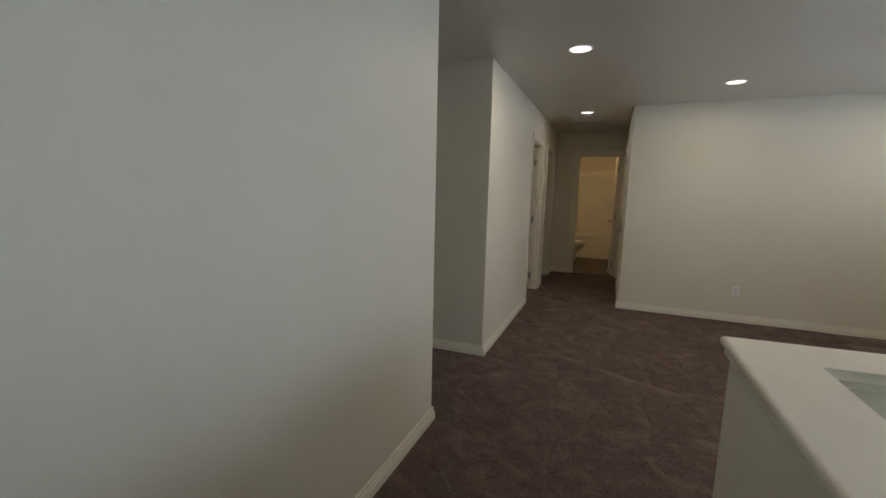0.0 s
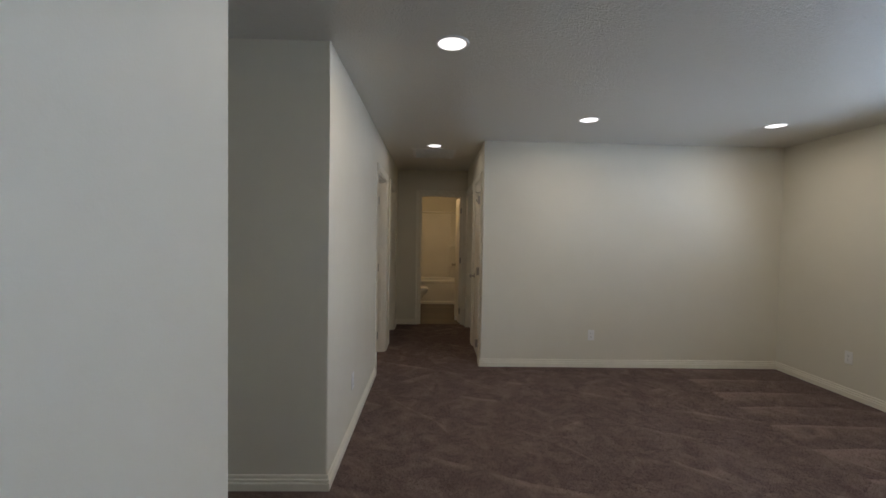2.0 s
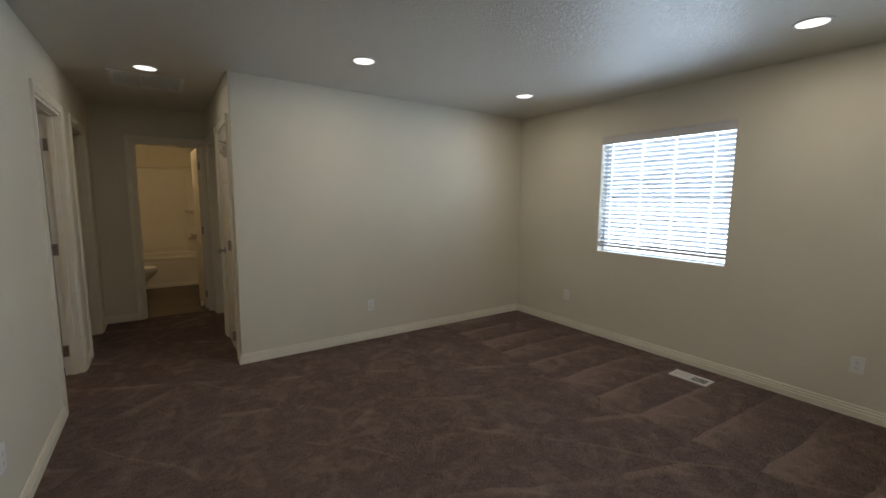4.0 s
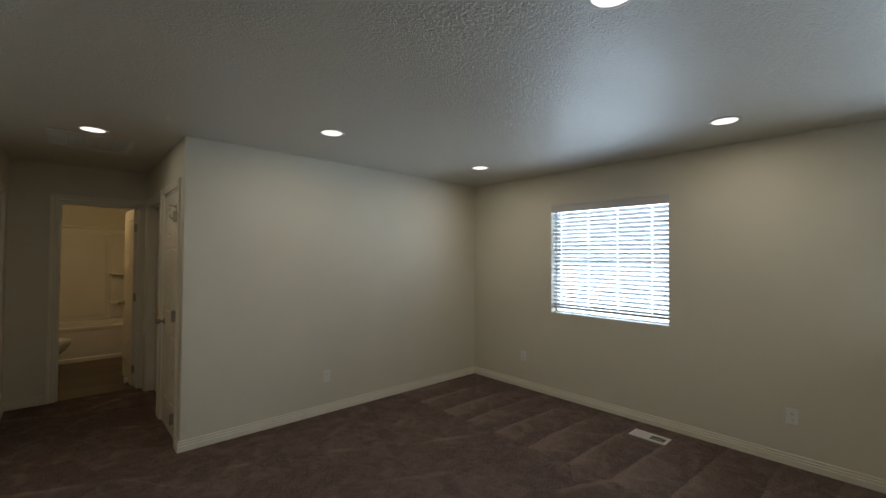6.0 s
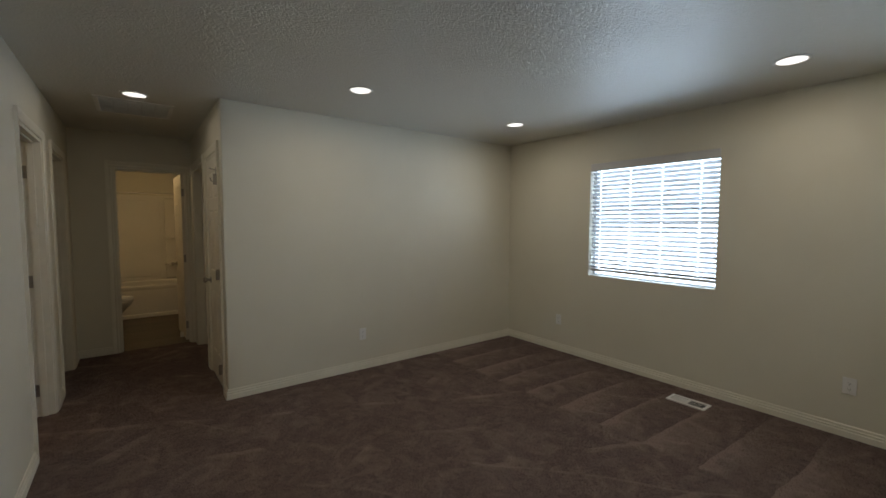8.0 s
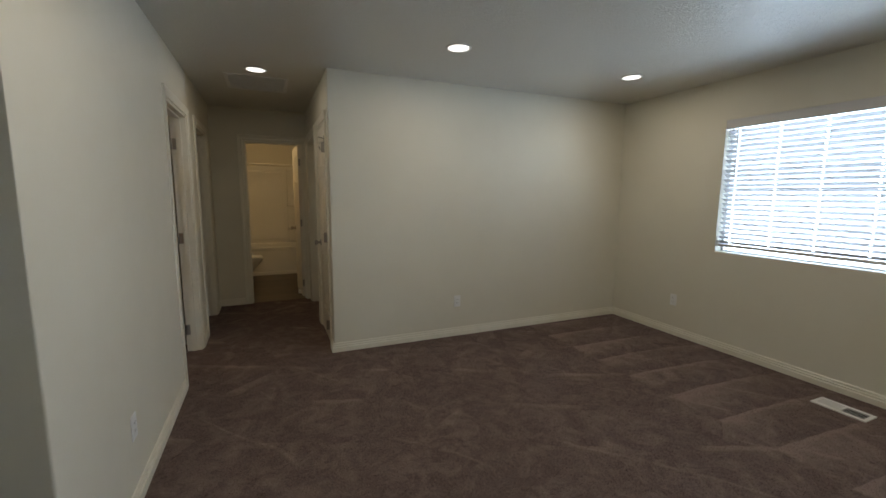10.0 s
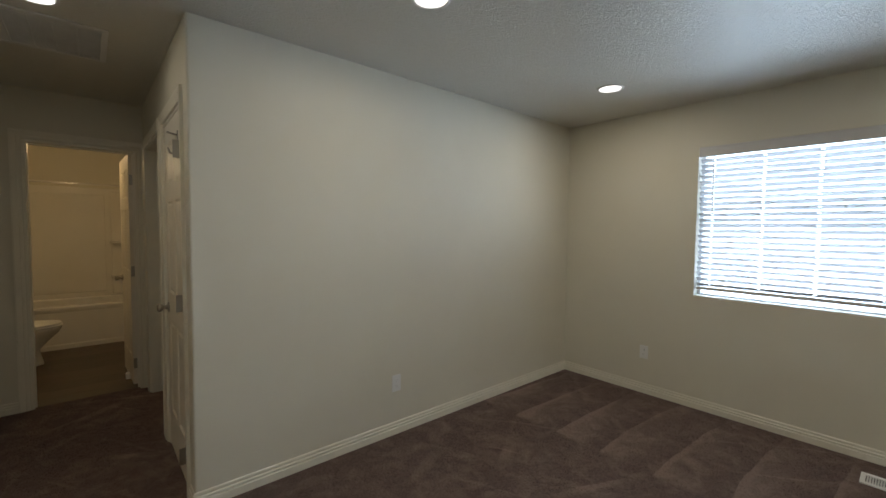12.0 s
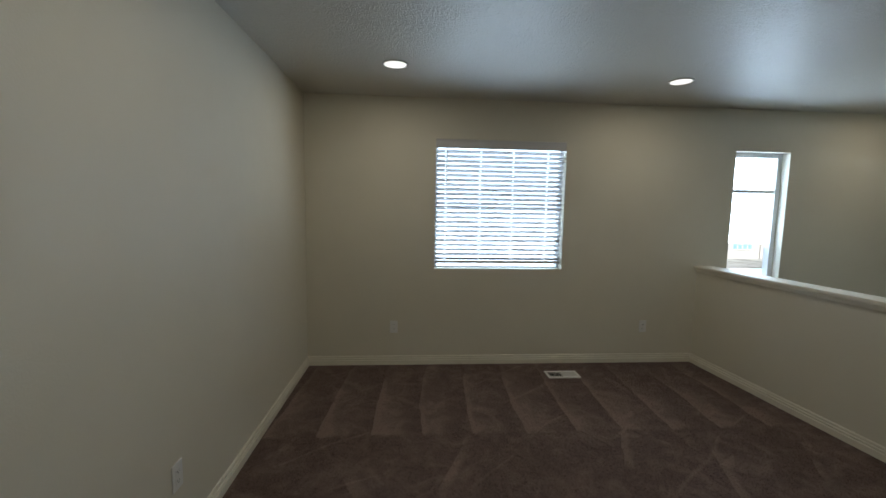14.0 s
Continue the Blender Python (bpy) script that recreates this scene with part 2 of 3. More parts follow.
def empty(name, m, label, category, group="", kind=""):
    ob = new(name)
    ob.empty_display_size = 0.1
    ob.matrix_world = m
    return tagged(ob, label, category, group, kind)


def box(bm, x0, x1, y0, y1, z0, z1, bevel=0.0, segments=2):
    v = [bm.verts.new((x, y, z)) for x in (x0, x1) for y in (y0, y1) for z in (z0, z1)]
    fs = [bm.faces.new([v[i] for i in f]) for f in ((0, 1, 3, 2), (4, 6, 7, 5), (0, 4, 5, 1), (2, 3, 7, 6), (0, 2, 6, 4), (1, 5, 7, 3))]
    if bevel:
        es = list({e for f in fs for e in f.edges})
        bmesh.ops.bevel(bm, geom=es, offset=bevel, segments=segments, affect="EDGES", profile=0.5)
    return bm


def boxes(*args, bevel=0.0):
    bm = bmesh.new()
    for a in args:
        box(bm, *a, bevel=bevel)
    return bm


def lathe(bm, profile, steps=24, m=None):
    """Turns (radius, height) pairs round z."""
    rings = []
    for r, h in profile:
        if r < 1e-6:
            rings.append([bm.verts.new((0, 0, h))])
        else:
            rings.append([bm.verts.new((r * math.cos(a), r * math.sin(a), h)) for a in (2 * math.pi * i / steps for i in range(steps))])
    made = [v for ring in rings for v in ring]
    for a, b in zip(rings, rings[1:]):
        for i in range(steps):
            j = (i + 1) % steps
            if len(a) == 1 and len(b) == 1:
                continue
            if len(a) == 1:
                bm.faces.new((a[0], b[i], b[j]))
            elif len(b) == 1:
                bm.faces.new((a[i], a[j], b[0]))
            else:
                bm.faces.new((a[i], a[j], b[j], b[i]))
    if m is not None:
        bmesh.ops.transform(bm, matrix=m, verts=made)
    return bm


def tube(bm, a, b, r, steps=12):
    a, b = Vector(a), Vector(b)
    m = Matrix.Translation(a) @ (b - a).to_track_quat("Z", "Y").to_matrix().to_4x4()
    n = (b - a).length
    return lathe(bm, [(0, 0), (r, 0), (r, n), (0, n)], steps, m)


def prism(bm, profile, a, b, out, miter_a=0.0, miter_b=0.0):
    """Sweeps a closed profile of (depth, height) from a to b; out: the way the depth goes; miters push the ends along by depth."""
    a, b, out = Vector(a), Vector(b), Vector(out).normalized()
    along = (b - a).normalized()
    ends = []
    for p, sgn, mit in ((a, -1, miter_a), (b, 1, miter_b)):
        ends.append([bm.verts.new(p + out * d + Vector((0, 0, h)) + along * sgn * mit * d) for d, h in profile])
    n = len(profile)
    for i in range(n):
        j = (i + 1) % n
        bm.faces.new((ends[0][i], ends[0][j], ends[1][j], ends[1][i]))
    bm.faces.new(ends[0]), bm.faces.new(ends[1])
    return bm


def wall(name, axis, c0, c1, a0, a1, holes, label, z0=0.0, z1=C + 0.05, corners=()):
    """A wall between c0 and c1 across, a0 to a1 along (axis: the way it runs), with holes (a, b, low, high) through it."""
    us = sorted({a0, a1, *[v for h in holes for v in h[:2]]})
    zs = sorted({z0, z1, *[min(max(v, z0), z1) for h in holes for v in h[2:]]})
    bm = bmesh.new()
    full = {}
    for i in range(len(us) - 1):
        for k in range(len(zs) - 1):
            mu, mz = (us[i] + us[i + 1]) / 2, (zs[k] + zs[k + 1]) / 2
            full[i, k] = not any(h[0] < mu < h[1] and h[2] < mz < h[3] for h in holes)
    verts = {}

    def vert(i, k, c):
        key = (i, k, c)
        if key not in verts:
            co = (us[i], (c0, c1)[c], zs[k]) if axis == "x" else ((c0, c1)[c], us[i], zs[k])
            verts[key] = bm.verts.new(co)
        return verts[key]

    for (i, k), solid in full.items():
        if not solid:
            continue
        for c in (0, 1):
            bm.faces.new([vert(i, k, c), vert(i + 1, k, c), vert(i + 1, k + 1, c), vert(i, k + 1, c)])
        for di, dk, ends in ((-1, 0, ((i, k), (i, k + 1))), (1, 0, ((i + 1, k), (i + 1, k + 1))), (0, -1, ((i, k), (i + 1, k))), (0, 1, ((i, k + 1), (i + 1, k + 1)))):
            if not full.get((i + di, k + dk), False):
                (i1, k1), (i2, k2) = ends
                bm.faces.new([vert(i1, k1, 0), vert(i2, k2, 0), vert(i2, k2, 1), vert(i1, k1, 1)])
    for cx, cy in corners:
        es = [e for e in bm.edges if all(abs(v.co.x - cx) < 1e-4 and abs(v.co.y - cy) < 1e-4 for v in e.verts)]
        bmesh.ops.bevel(bm, geom=es, offset=0.012, segments=4, affect="EDGES", profile=0.5)
    return setting(name, bm, WALL, label, "wall")


BASE = [(0, 0), (0.016, 0), (0.016, 0.040), (0.014, 0.043), (0.0065, 0.044), (0.0065, 0.050), (0.013, 0.052), (0.013, 0.059), (0.011, 0.062), (0.0035, 0.063), (0.0035, 0.069), (0.0085, 0.072), (0.0075, 0.080), (0.004, 0.085), (0, 0.085)]


def baseboard(a, b, out, ma=0.0, mb=0.0):
    bm = prism(bmesh.new(), BASE, (*a, 0.0), (*b, 0.0), (*out, 0), ma, mb)
    return setting("baseboard", bm, TRIM, "cream painted wooden baseboard with a stepped top", "baseboard")


CASING = [(0.0, 0.0), (0.0, 0.009), (0.006, 0.012), (0.018, 0.012), (0.022, 0.009), (0.034, 0.013), (0.050, 0.017), (0.060, 0.017), (0.063, 0.013), (0.063, 0.0)]


def casing_bm(width, height, side_ends=(0.063, 0.063)):
    """Door casing in the plane y = 0 with its face towards -y; opening from x = 0 to width; side_ends trim the outer width of each leg."""
    bm = bmesh.new()
    loops = []
    for corner in ((0, 0, -1, 0), (0, height, -1, 1), (width, height, 1, 1), (width, 0, 1, 0)):
        cx, cz, sx, sz = corner
        lim = side_ends[0] if sx < 0 else side_ends[1]
        loops.append([bm.verts.new((cx + sx * min(o + 0.004, lim), -d, cz + sz * (o + 0.004))) for o, d in CASING])
    n = len(CASING)
    for a, b in zip(loops, loops[1:]):
        for i in range(n):
            j = (i + 1) % n
            bm.faces.new((a[i], a[j], b[j], b[i]))
    bm.faces.new(loops[0]), bm.faces.new(loops[-1])
    return bm


def slab_bm(width, height, thick=0.035):
    """Six-panel door leaf: hinge edge at x = 0, faces at y = 0 and y = -thick, bottom at z = 0."""
    bm = bmesh.new()
    s, mid = 0.11 * width / 0.75, 0.09 * width / 0.75
    pw = (width - 2 * s - mid) / 2
    us = [0, s, s + pw, s + pw + mid, width - s, width]
    zs = [0, 0.24, 0.82, 1.0, 1.56, 1.66, height - 0.12, height]
    panels = []
    grids = []
    for y in (0.0, -thick):
        grid = [[bm.verts.new((u, y, z)) for z in zs] for u in us]
        grids.append(grid)
        for i in range(5):
            for k in range(7):
                q = [grid[i][k], grid[i + 1][k], grid[i + 1][k + 1], grid[i][k + 1]]
                if y == 0.0:
                    q.reverse()
                f = bm.faces.new(q)
                if i in (1, 3) and k in (1, 3, 5):
                    panels.append(f)
    a, b = grids
    for i in range(5):
        for k in (0, 7):
            bm.faces.new((a[i][k], a[i + 1][k], b[i + 1][k], b[i][k]))
    for k in range(7):
        for i in (0, 5):
            bm.faces.new((a[i][k], a[i][k + 1], b[i][k + 1], b[i][k]))
    bmesh.ops.recalc_face_normals(bm, faces=bm.faces)
    bmesh.ops.inset_individual(bm, faces=panels, thickness=0.014, depth=-0.008)
    bmesh.ops.inset_individual(bm, faces=panels, thickness=0.006, depth=0.0)
    bmesh.ops.inset_individual(bm, faces=panels, thickness=0.022, depth=0.006)
    return bm


def knob_bm(side):
    """Round door knob on its rose, standing out along y by side."""
    bm = bmesh.new()
    prof = [(0, 0), (0.032, 0), (0.031, 0.006), (0.014, 0.010), (0.011, 0.028), (0.020, 0.036), (0.0265, 0.048), (0.0255, 0.058), (0.016, 0.065), (0, 0.067)]
    return lathe(bm, prof, 24, pose(0, 0, 0, 90 if side < 0 else -90, 0, 0))


def hinge_bm():
    """Butt hinge: two leaves on the edge and a knuckle; centre at the origin, knuckle along z."""
    bm = bmesh.new()
    box(bm, -0.0015, 0.0015, -0.033, 0.0, -0.045, 0.045)
    box(bm, -0.033, 0.0, -0.0015, 0.0015, -0.045, 0.045)
    for k in range(5):
        tube(bm, (0, 0, -0.045 + k * 0.018), (0, 0, -0.0285 + k * 0.018), 0.0065, 10)
    return bm


def door_set(name, m, width, height, depth, label, leaf=None, ends=(0.063, 0.063), clear=0.0):
    """A door opening trimmed with jambs, stops and casing. m maps local x along the wall, y into the wall (hall at y < 0), z up.
    leaf: (hinge end 0 or 1, y of the leaf's near face, degrees open, hinges, near knob, far knob, label)."""
    root = empty(name, m, label, "door", "", "structure")
    part("casing", casing_bm(width, height, ends), TRIM, root)
    j = 0.018
    bm = boxes((-0.001, j, 0.0, depth, 0, height), (width - j, width + 0.001, 0.0, depth, 0, height), (j, width - j, 0.0, depth, height - j, height + 0.001))
    part("jamb", bm, TRIM, root)
    if leaf is None:
        return root
    end, y, angle, knuckle, near, far, leaf_label = leaf
    w = width - 2 * j - 0.006
    hgt = height - j - 0.016
    pivot = part("leaf", slab_bm(w, hgt), DOOR, root, leaf_label)
    if end == 0:
        pm = pose(j + 0.003, y + 0.035, 0.013, 0, 0, angle)
    else:
        pm = pose(width - j - 0.003, y + 0.035 + clear, 0.013, 0, 0, 180 - angle) @ pose(0, 0.035, 0)
    pivot.matrix_local = pm
    kz = 0.90
    for side, on in ((-1, near), (1, far)):
        if not on:
            continue
        s = side if end == 0 else -side
        k = part("knob", knob_bm(s), NICKEL, pivot, "satin nickel door knob", True)
        k.matrix_local = pose(w - 0.065, 0.0 if s > 0 else -0.035, kz)
    for hz in (0.20, 1.02, 1.82):
        h = part("hinge", hinge_bm(), NICKEL, root, "satin nickel hinge")
        hx, hy, rz = knuckle
        h.matrix_local = pose(hx, hy, hz, 0, 0, rz)
    return root


# ---- structure ----
WIN = (3.195, 4.395, 0.90, 2.085)
WIN2 = (1.0, 1.55, 0.35, 2.05)
LOW = -2.75
D1, D2, DC, DR, DB = (5.295, 6.08), (6.51, 7.235), (5.72, 6.40), (6.60, 7.46), (-0.392, 0.30)
DH = 2.06

fbm = bmesh.new()
top = [(-0.82, YS - 0.1), (0.65, YS - 0.1), (0.65, 1.56), (1.78, 1.65), (3.75, 1.77), (3.75, 7.66), (-4.15, 7.66), (-4.15, W2 + 0.05), (XP - 0.06, W2 + 0.05), (XP - 0.06, W1 - 0.06), (-0.82, W1 - 0.06)]
up = [fbm.verts.new((x, y, 0.0)) for x, y in top]
dn = [fbm.verts.new((x, y, -0.25)) for x, y in top]
fbm.faces.new(up), fbm.faces.new(dn)
for i in range(len(top)):
    fbm.faces.new((up[i], up[i - 1], dn[i - 1], dn[i]))
setting("floor", fbm, CARPET, "brown taupe cut-pile carpet with vacuum tracks", "carpet")
setting("floor_stairwell", boxes((0.5, WX + 0.1, YS - 0.1, 2.0, LOW - 0.1, LOW)), CARPET, "brown carpet at the foot of the stairwell", "carpet")
setting("floor_bathroom", boxes((BLX - 0.1, BR + 0.1, 7.66, BY + 0.1, -0.12, -0.009)), DARK, "dark underlay below the bathroom planks", "floor")
setting("ceiling", boxes((-4.3, WX + 0.2, YS - 0.2, BY + 0.2, C, C + 0.12)), CEIL, "off-white ceiling with a knockdown plaster texture", "ceiling")

wall("wall_east", "y", WX, WX + 0.16, YS - T, YB + T, [WIN, WIN2], "off-white painted wall with two windows", z0=LOW)
wall("wall_back", "x", YB, YB + T, HR, WX, [], "off-white painted wall washed by ceiling lamps", corners=[(HR, YB)])
wall("wall_hall_left", "y", HL - T, HL, W2, YE, [(*D1, -0.1, DH), (*D2, -0.1, DH)], "off-white painted hall wall with two doorways", corners=[(HL, W2)])
wall("wall_passage", "x", W2, W2 + T, -4.1, HL - T, [], "off-white painted wall of a side passage")
wall("wall_hall_right", "y", HR, HR + T, YB + T, YE, [(*DC, -0.1, DH), (*DR, -0.1, DH)], "off-white painted hall wall with a closet door")
wall("wall_hall_end", "x", YE, YE + T, HL - T, BR + 0.6, [(*DB, -0.1, DH)], "off-white painted wall round the bathroom doorway")
wall("wall_west", "y", HL - T, HL, YS, W1, [], "off-white painted wall lit by the stair window", corners=[(HL, W1)])
wall("wall_passage_end", "y", XP - T, XP, W1 - 0.3, W2 + 0.1, [], "plain wall closing the side passage")
wall("wall_passage_near", "x", W1 - T, W1, XP, HL - T, [], "plain near wall of the side passage")
wall("wall_south", "x", YS - T, YS, HL - T, WX, [], "plain wall behind the stair landing", z0=LOW)
wall("wall_bath_left", "y", BLX - T, BLX, YE + T, BY, [], "warm-lit bathroom wall")
wall("wall_bath_right", "y", BR, BR + T, YE + T, BY, [], "warm-lit bathroom wall")
wall("wall_bath_back", "x", BY, BY + T, BLX - 0.05, BR + 0.05, [], "warm-lit bathroom wall above the tub")
wall("wall_bedroom_far", "y", -4.1 - T, -4.1, W2, YE + 0.2, [], "plain far wall of the bedrooms")
wall("wall_bedroom_between", "x", 6.27, 6.27 + 0.1, -4.2, HL - T + 0.02, [], "plain wall between two bedrooms")
wall("wall_bedroom_end", "x", YE + T, YE + 2 * T, -4.2, BLX - 0.05, [], "plain end wall of a bedroom")
wall("wall_closet_back", "y", 1.1, 1.1 + T, YB + 0.05, YE + 0.1, [], "plain back wall of the closets")

# baseboards; the miter is +1 round an outer corner, -1 into an inner one
OUT = 0.067
baseboard((HR, YB), (WX, YB), (0, -1), 1, -1)
baseboard((WX, 1.852), (WX, YB), (-1, 0), -1, -1)
baseboard((HR, YB), (HR, DC[0] - OUT), (-1, 0), 1, 0)
baseboard((HR, DC[1] + OUT), (HR, DR[0] - OUT), (-1, 0))
baseboard((HR, DR[1] + OUT), (HR, YE), (-1, 0), 0, -1)
baseboard((HL, W2), (HL, D1[0] - OUT), (1, 0), 1, 0)
baseboard((HL, D1[1] + OUT), (HL, D2[0] - OUT), (1, 0))
baseboard((HL, D2[1] + OUT), (HL, YE), (1, 0), 0, -1)
baseboard((HL, YE), (DB[0] - OUT, YE), (0, -1), -1, 0)
baseboard((XP, W2), (HL, W2), (0, -1), -1, 1)
baseboard((HL, YS), (HL, W1), (1, 0), -1, 1)
baseboard((XP, W1), (HL, W1), (0, 1), -1, 1)
baseboard((HL, YS), (0.58, YS), (0, 1), -1, -1)

# half wall round the stairwell
OUTER = [(0.555, YS), (0.555, 1.69), (1.75, 1.764), (WX, 1.882)]
INNER = [(WX, 1.697), (1.77, 1.579), (0.745, 1.515), (0.745, YS)]


def ring(inset, z0, z1, bevel=0.0):
    """L-shaped band of the half wall, drawn in from the cap's outline."""
    k = inset
    pts = [(OUTER[0][0] + k, YS), (OUTER[1][0] + k, OUTER[1][1] - k), (OUTER[2][0], OUTER[2][1] - k), (WX, OUTER[3][1] - k),
           (WX, INNER[0][1] + k), (INNER[1][0], INNER[1][1] + k), (INNER[2][0] - k, INNER[2][1] + k), (INNER[3][0] - k, YS)]
    bm = bmesh.new()
    lo = [bm.verts.new((x, y, z0)) for x, y in pts]
    hi = [bm.verts.new((x, y, z1)) for x, y in pts]
    bm.faces.new(lo), bm.faces.new(hi)
    for i in range(8):
        bm.faces.new((lo[i], lo[i - 1], hi[i - 1], hi[i]))
    if bevel:
        es = [e for e in bm.edges if abs(e.verts[0].co.z - e.verts[1].co.z) < 1e-6]
        es += [e for e in bm.edges if abs(e.verts[0].co.z - e.verts[1].co.z) > 1e-6 and abs(e.verts[0].co.y - YS) > 0.1 and e.verts[0].co.x < WX - 0.1]
        bmesh.ops.bevel(bm, geom=es, offset=bevel, segments=4, affect="EDGES", profile=0.5)
    return bm


half_wall = empty("half_wall", pose(0.6, 1.6, 0), "off-white half wall round the stairwell with a cream wooden cap", "half wall", "", "structure")
for nm, bm, mat, lab in (("wall_body", ring(0.03, LOW, 0.925), WALL, "painted drywall below the cap"), ("cap", ring(0.0, 0.925, 0.955, 0.012), CAP, "cream painted wooden cap with rounded edges"), ("apron", ring(0.014, 0.896, 0.924, 0.005), TRIM, "cream moulding under the cap")):
    o = part(nm, bm, mat, half_wall, lab)
    o.matrix_parent_inverse = half_wall.matrix_world.inverted()
for (ax, ay), (bx, by), ma, mb in ((OUTER[1], OUTER[2], 1, 0), (OUTER[2], OUTER[3], 0, -1)):
    d = Vector((bx - ax, by - ay)).normalized()
    baseboard((ax + (0.03 if ma else 0), ay - 0.03), (bx, by - 0.03), (-d.y, d.x), ma, mb)
baseboard((0.585, YS), (0.585, 1.625), (-1, 0), -1, 1)


# ---- doors ----
left = lambda y: pose(HL, y, 0, 0, 0, 90)
right = lambda y: pose(HR, y, 0, 0, 0, -90)
w1, w2d, wc, wr, wb = (b - a for a, b in (D1, D2, DC, DR, DB))
JD = T
door_set("door_1", left(D1[0]), w1, DH, JD, "cream six-panel bedroom door standing open inwards", (1, JD - 0.035, 88, (w1 - 0.019, JD - 0.001, 0), True, True, "cream six-panel door leaf"), clear=0.014)
door_set("door_2", left(D2[0]), w2d, DH, JD, "cream bedroom doorway with its door folded back inside", (0, JD - 0.035, 93, (0.019, JD - 0.001, 90), True, True, "cream six-panel door leaf"))
door_set("door_3", pose(DB[0], YE, 0), wb, DH, JD, "cream six-panel bathroom door standing open inwards", (1, JD - 0.035, 87.5, (wb - 0.019, JD - 0.001, 0), True, True, "cream six-panel door leaf"), (0.063, 0.046))
closet = door_set("door_4", right(DC[1]), wc, DH, JD, "cream six-panel closet door, shut, with a hook on it", (1, 0.003, 0, (wc - 0.02, -0.004, 0), True, False, "cream six-panel door leaf"))
door_set("door_5", right(DR[1]), wr, DH, JD, "cream six-panel door, shut, set back in its frame", (0, 0.078, 0, (0.02, 0.112, 90), True, False, "cream six-panel door leaf"))

# strike plates and stops
sp = part("strike_plate", boxes((-0.002, 0.0, -0.016, 0.016, -0.03, 0.03)), NICKEL, bpy.data.objects["door_2"], "nickel strike plate")
sp.matrix_local = pose(w2d - 0.0185, 0.085, 0.915)
for nm, wd, ends in (("door_1", w1, (0.018, w1 - 0.018)), ("door_2", w2d, (0.018, w2d - 0.018)), ("door_3", wb, (0.018, wb - 0.018))):
    a, b = ends
    bm = boxes((a, a + 0.011, 0.04, 0.075, 0, DH - 0.018), (b - 0.011, b, 0.04, 0.075, 0, DH - 0.018), (a + 0.011, b - 0.011, 0.04, 0.075, DH - 0.029, DH - 0.018))
    part("stop", bm, TRIM, bpy.data.objects[nm])

# hook over the closet door
hook = bmesh.new()
box(hook, -0.016, 0.016, -0.003, 0.0, -0.075, 0.075, 0.001, 1)
tube(hook, (0, -0.003, 0.05), (0, -0.05, 0.06), 0.005)
tube(hook, (0, -0.003, -0.045), (0, -0.035, -0.05), 0.005)
tube(hook, (0, -0.035, -0.05), (0, -0.045, -0.02), 0.005)
h = part("coat_hook", hook, NICKEL, closet, "nickel coat hook", True)
h.matrix_local = pose(wc - 0.13, 0.002, 1.86)

stop = setting("door_stop", boxes((0.20, 0.236, 7.955, 8.015, -0.002, 0.055), bevel=0.008), WHITE, "small white wedge holding the bathroom door", "door stop")


# ---- windows ----
def window(name, y0, y1, z0, z1, label, rail, f, half=0.016):
    """Vinyl window set back in the wall's opening."""
    root = empty(name, pose(WX, y0, z0), label, "window", "", "structure")
    w, hh = y1 - y0, z1 - z0
    x0, x1 = 0.085, 0.155
    bm = boxes((x0, x1, 0.0, f, 0, hh), (x0, x1, w - f, w, 0, hh), (x0, x1, f, w - f, 0, f), (x0, x1, f, w - f, hh - f, hh), bevel=0.003)
    part("window_frame", bm, VINYL, root, "white vinyl frame")
    part("meeting_rail", boxes((x0 + 0.01, x1 - 0.01, f, w - f, rail - half, rail + half), bevel=0.003), VINYL, root)
    panes = ((f, w - f, f, rail - half), (f, w - f, rail + half, hh - f))
    for a, b, c, e in panes:
        p = part("pane", boxes((x0 + 0.03, x0 + 0.034, a - 0.004, b + 0.004, c - 0.004, e + 0.004)), GLASS, root)
        p.visible_shadow = False
    part("window_sill", boxes((0.001, x0, 0.001, w - 0.001, -0.001, 0.012), bevel=0.003), TRIM, root, "white painted sill")
    return root


window("window_1", *WIN, "white vinyl single-hung window behind a lowered blind", 0.585, 0.024, 0.007)
window("window_2", *WIN2, "narrow tall white vinyl window over the stairs", 1.33, 0.045)


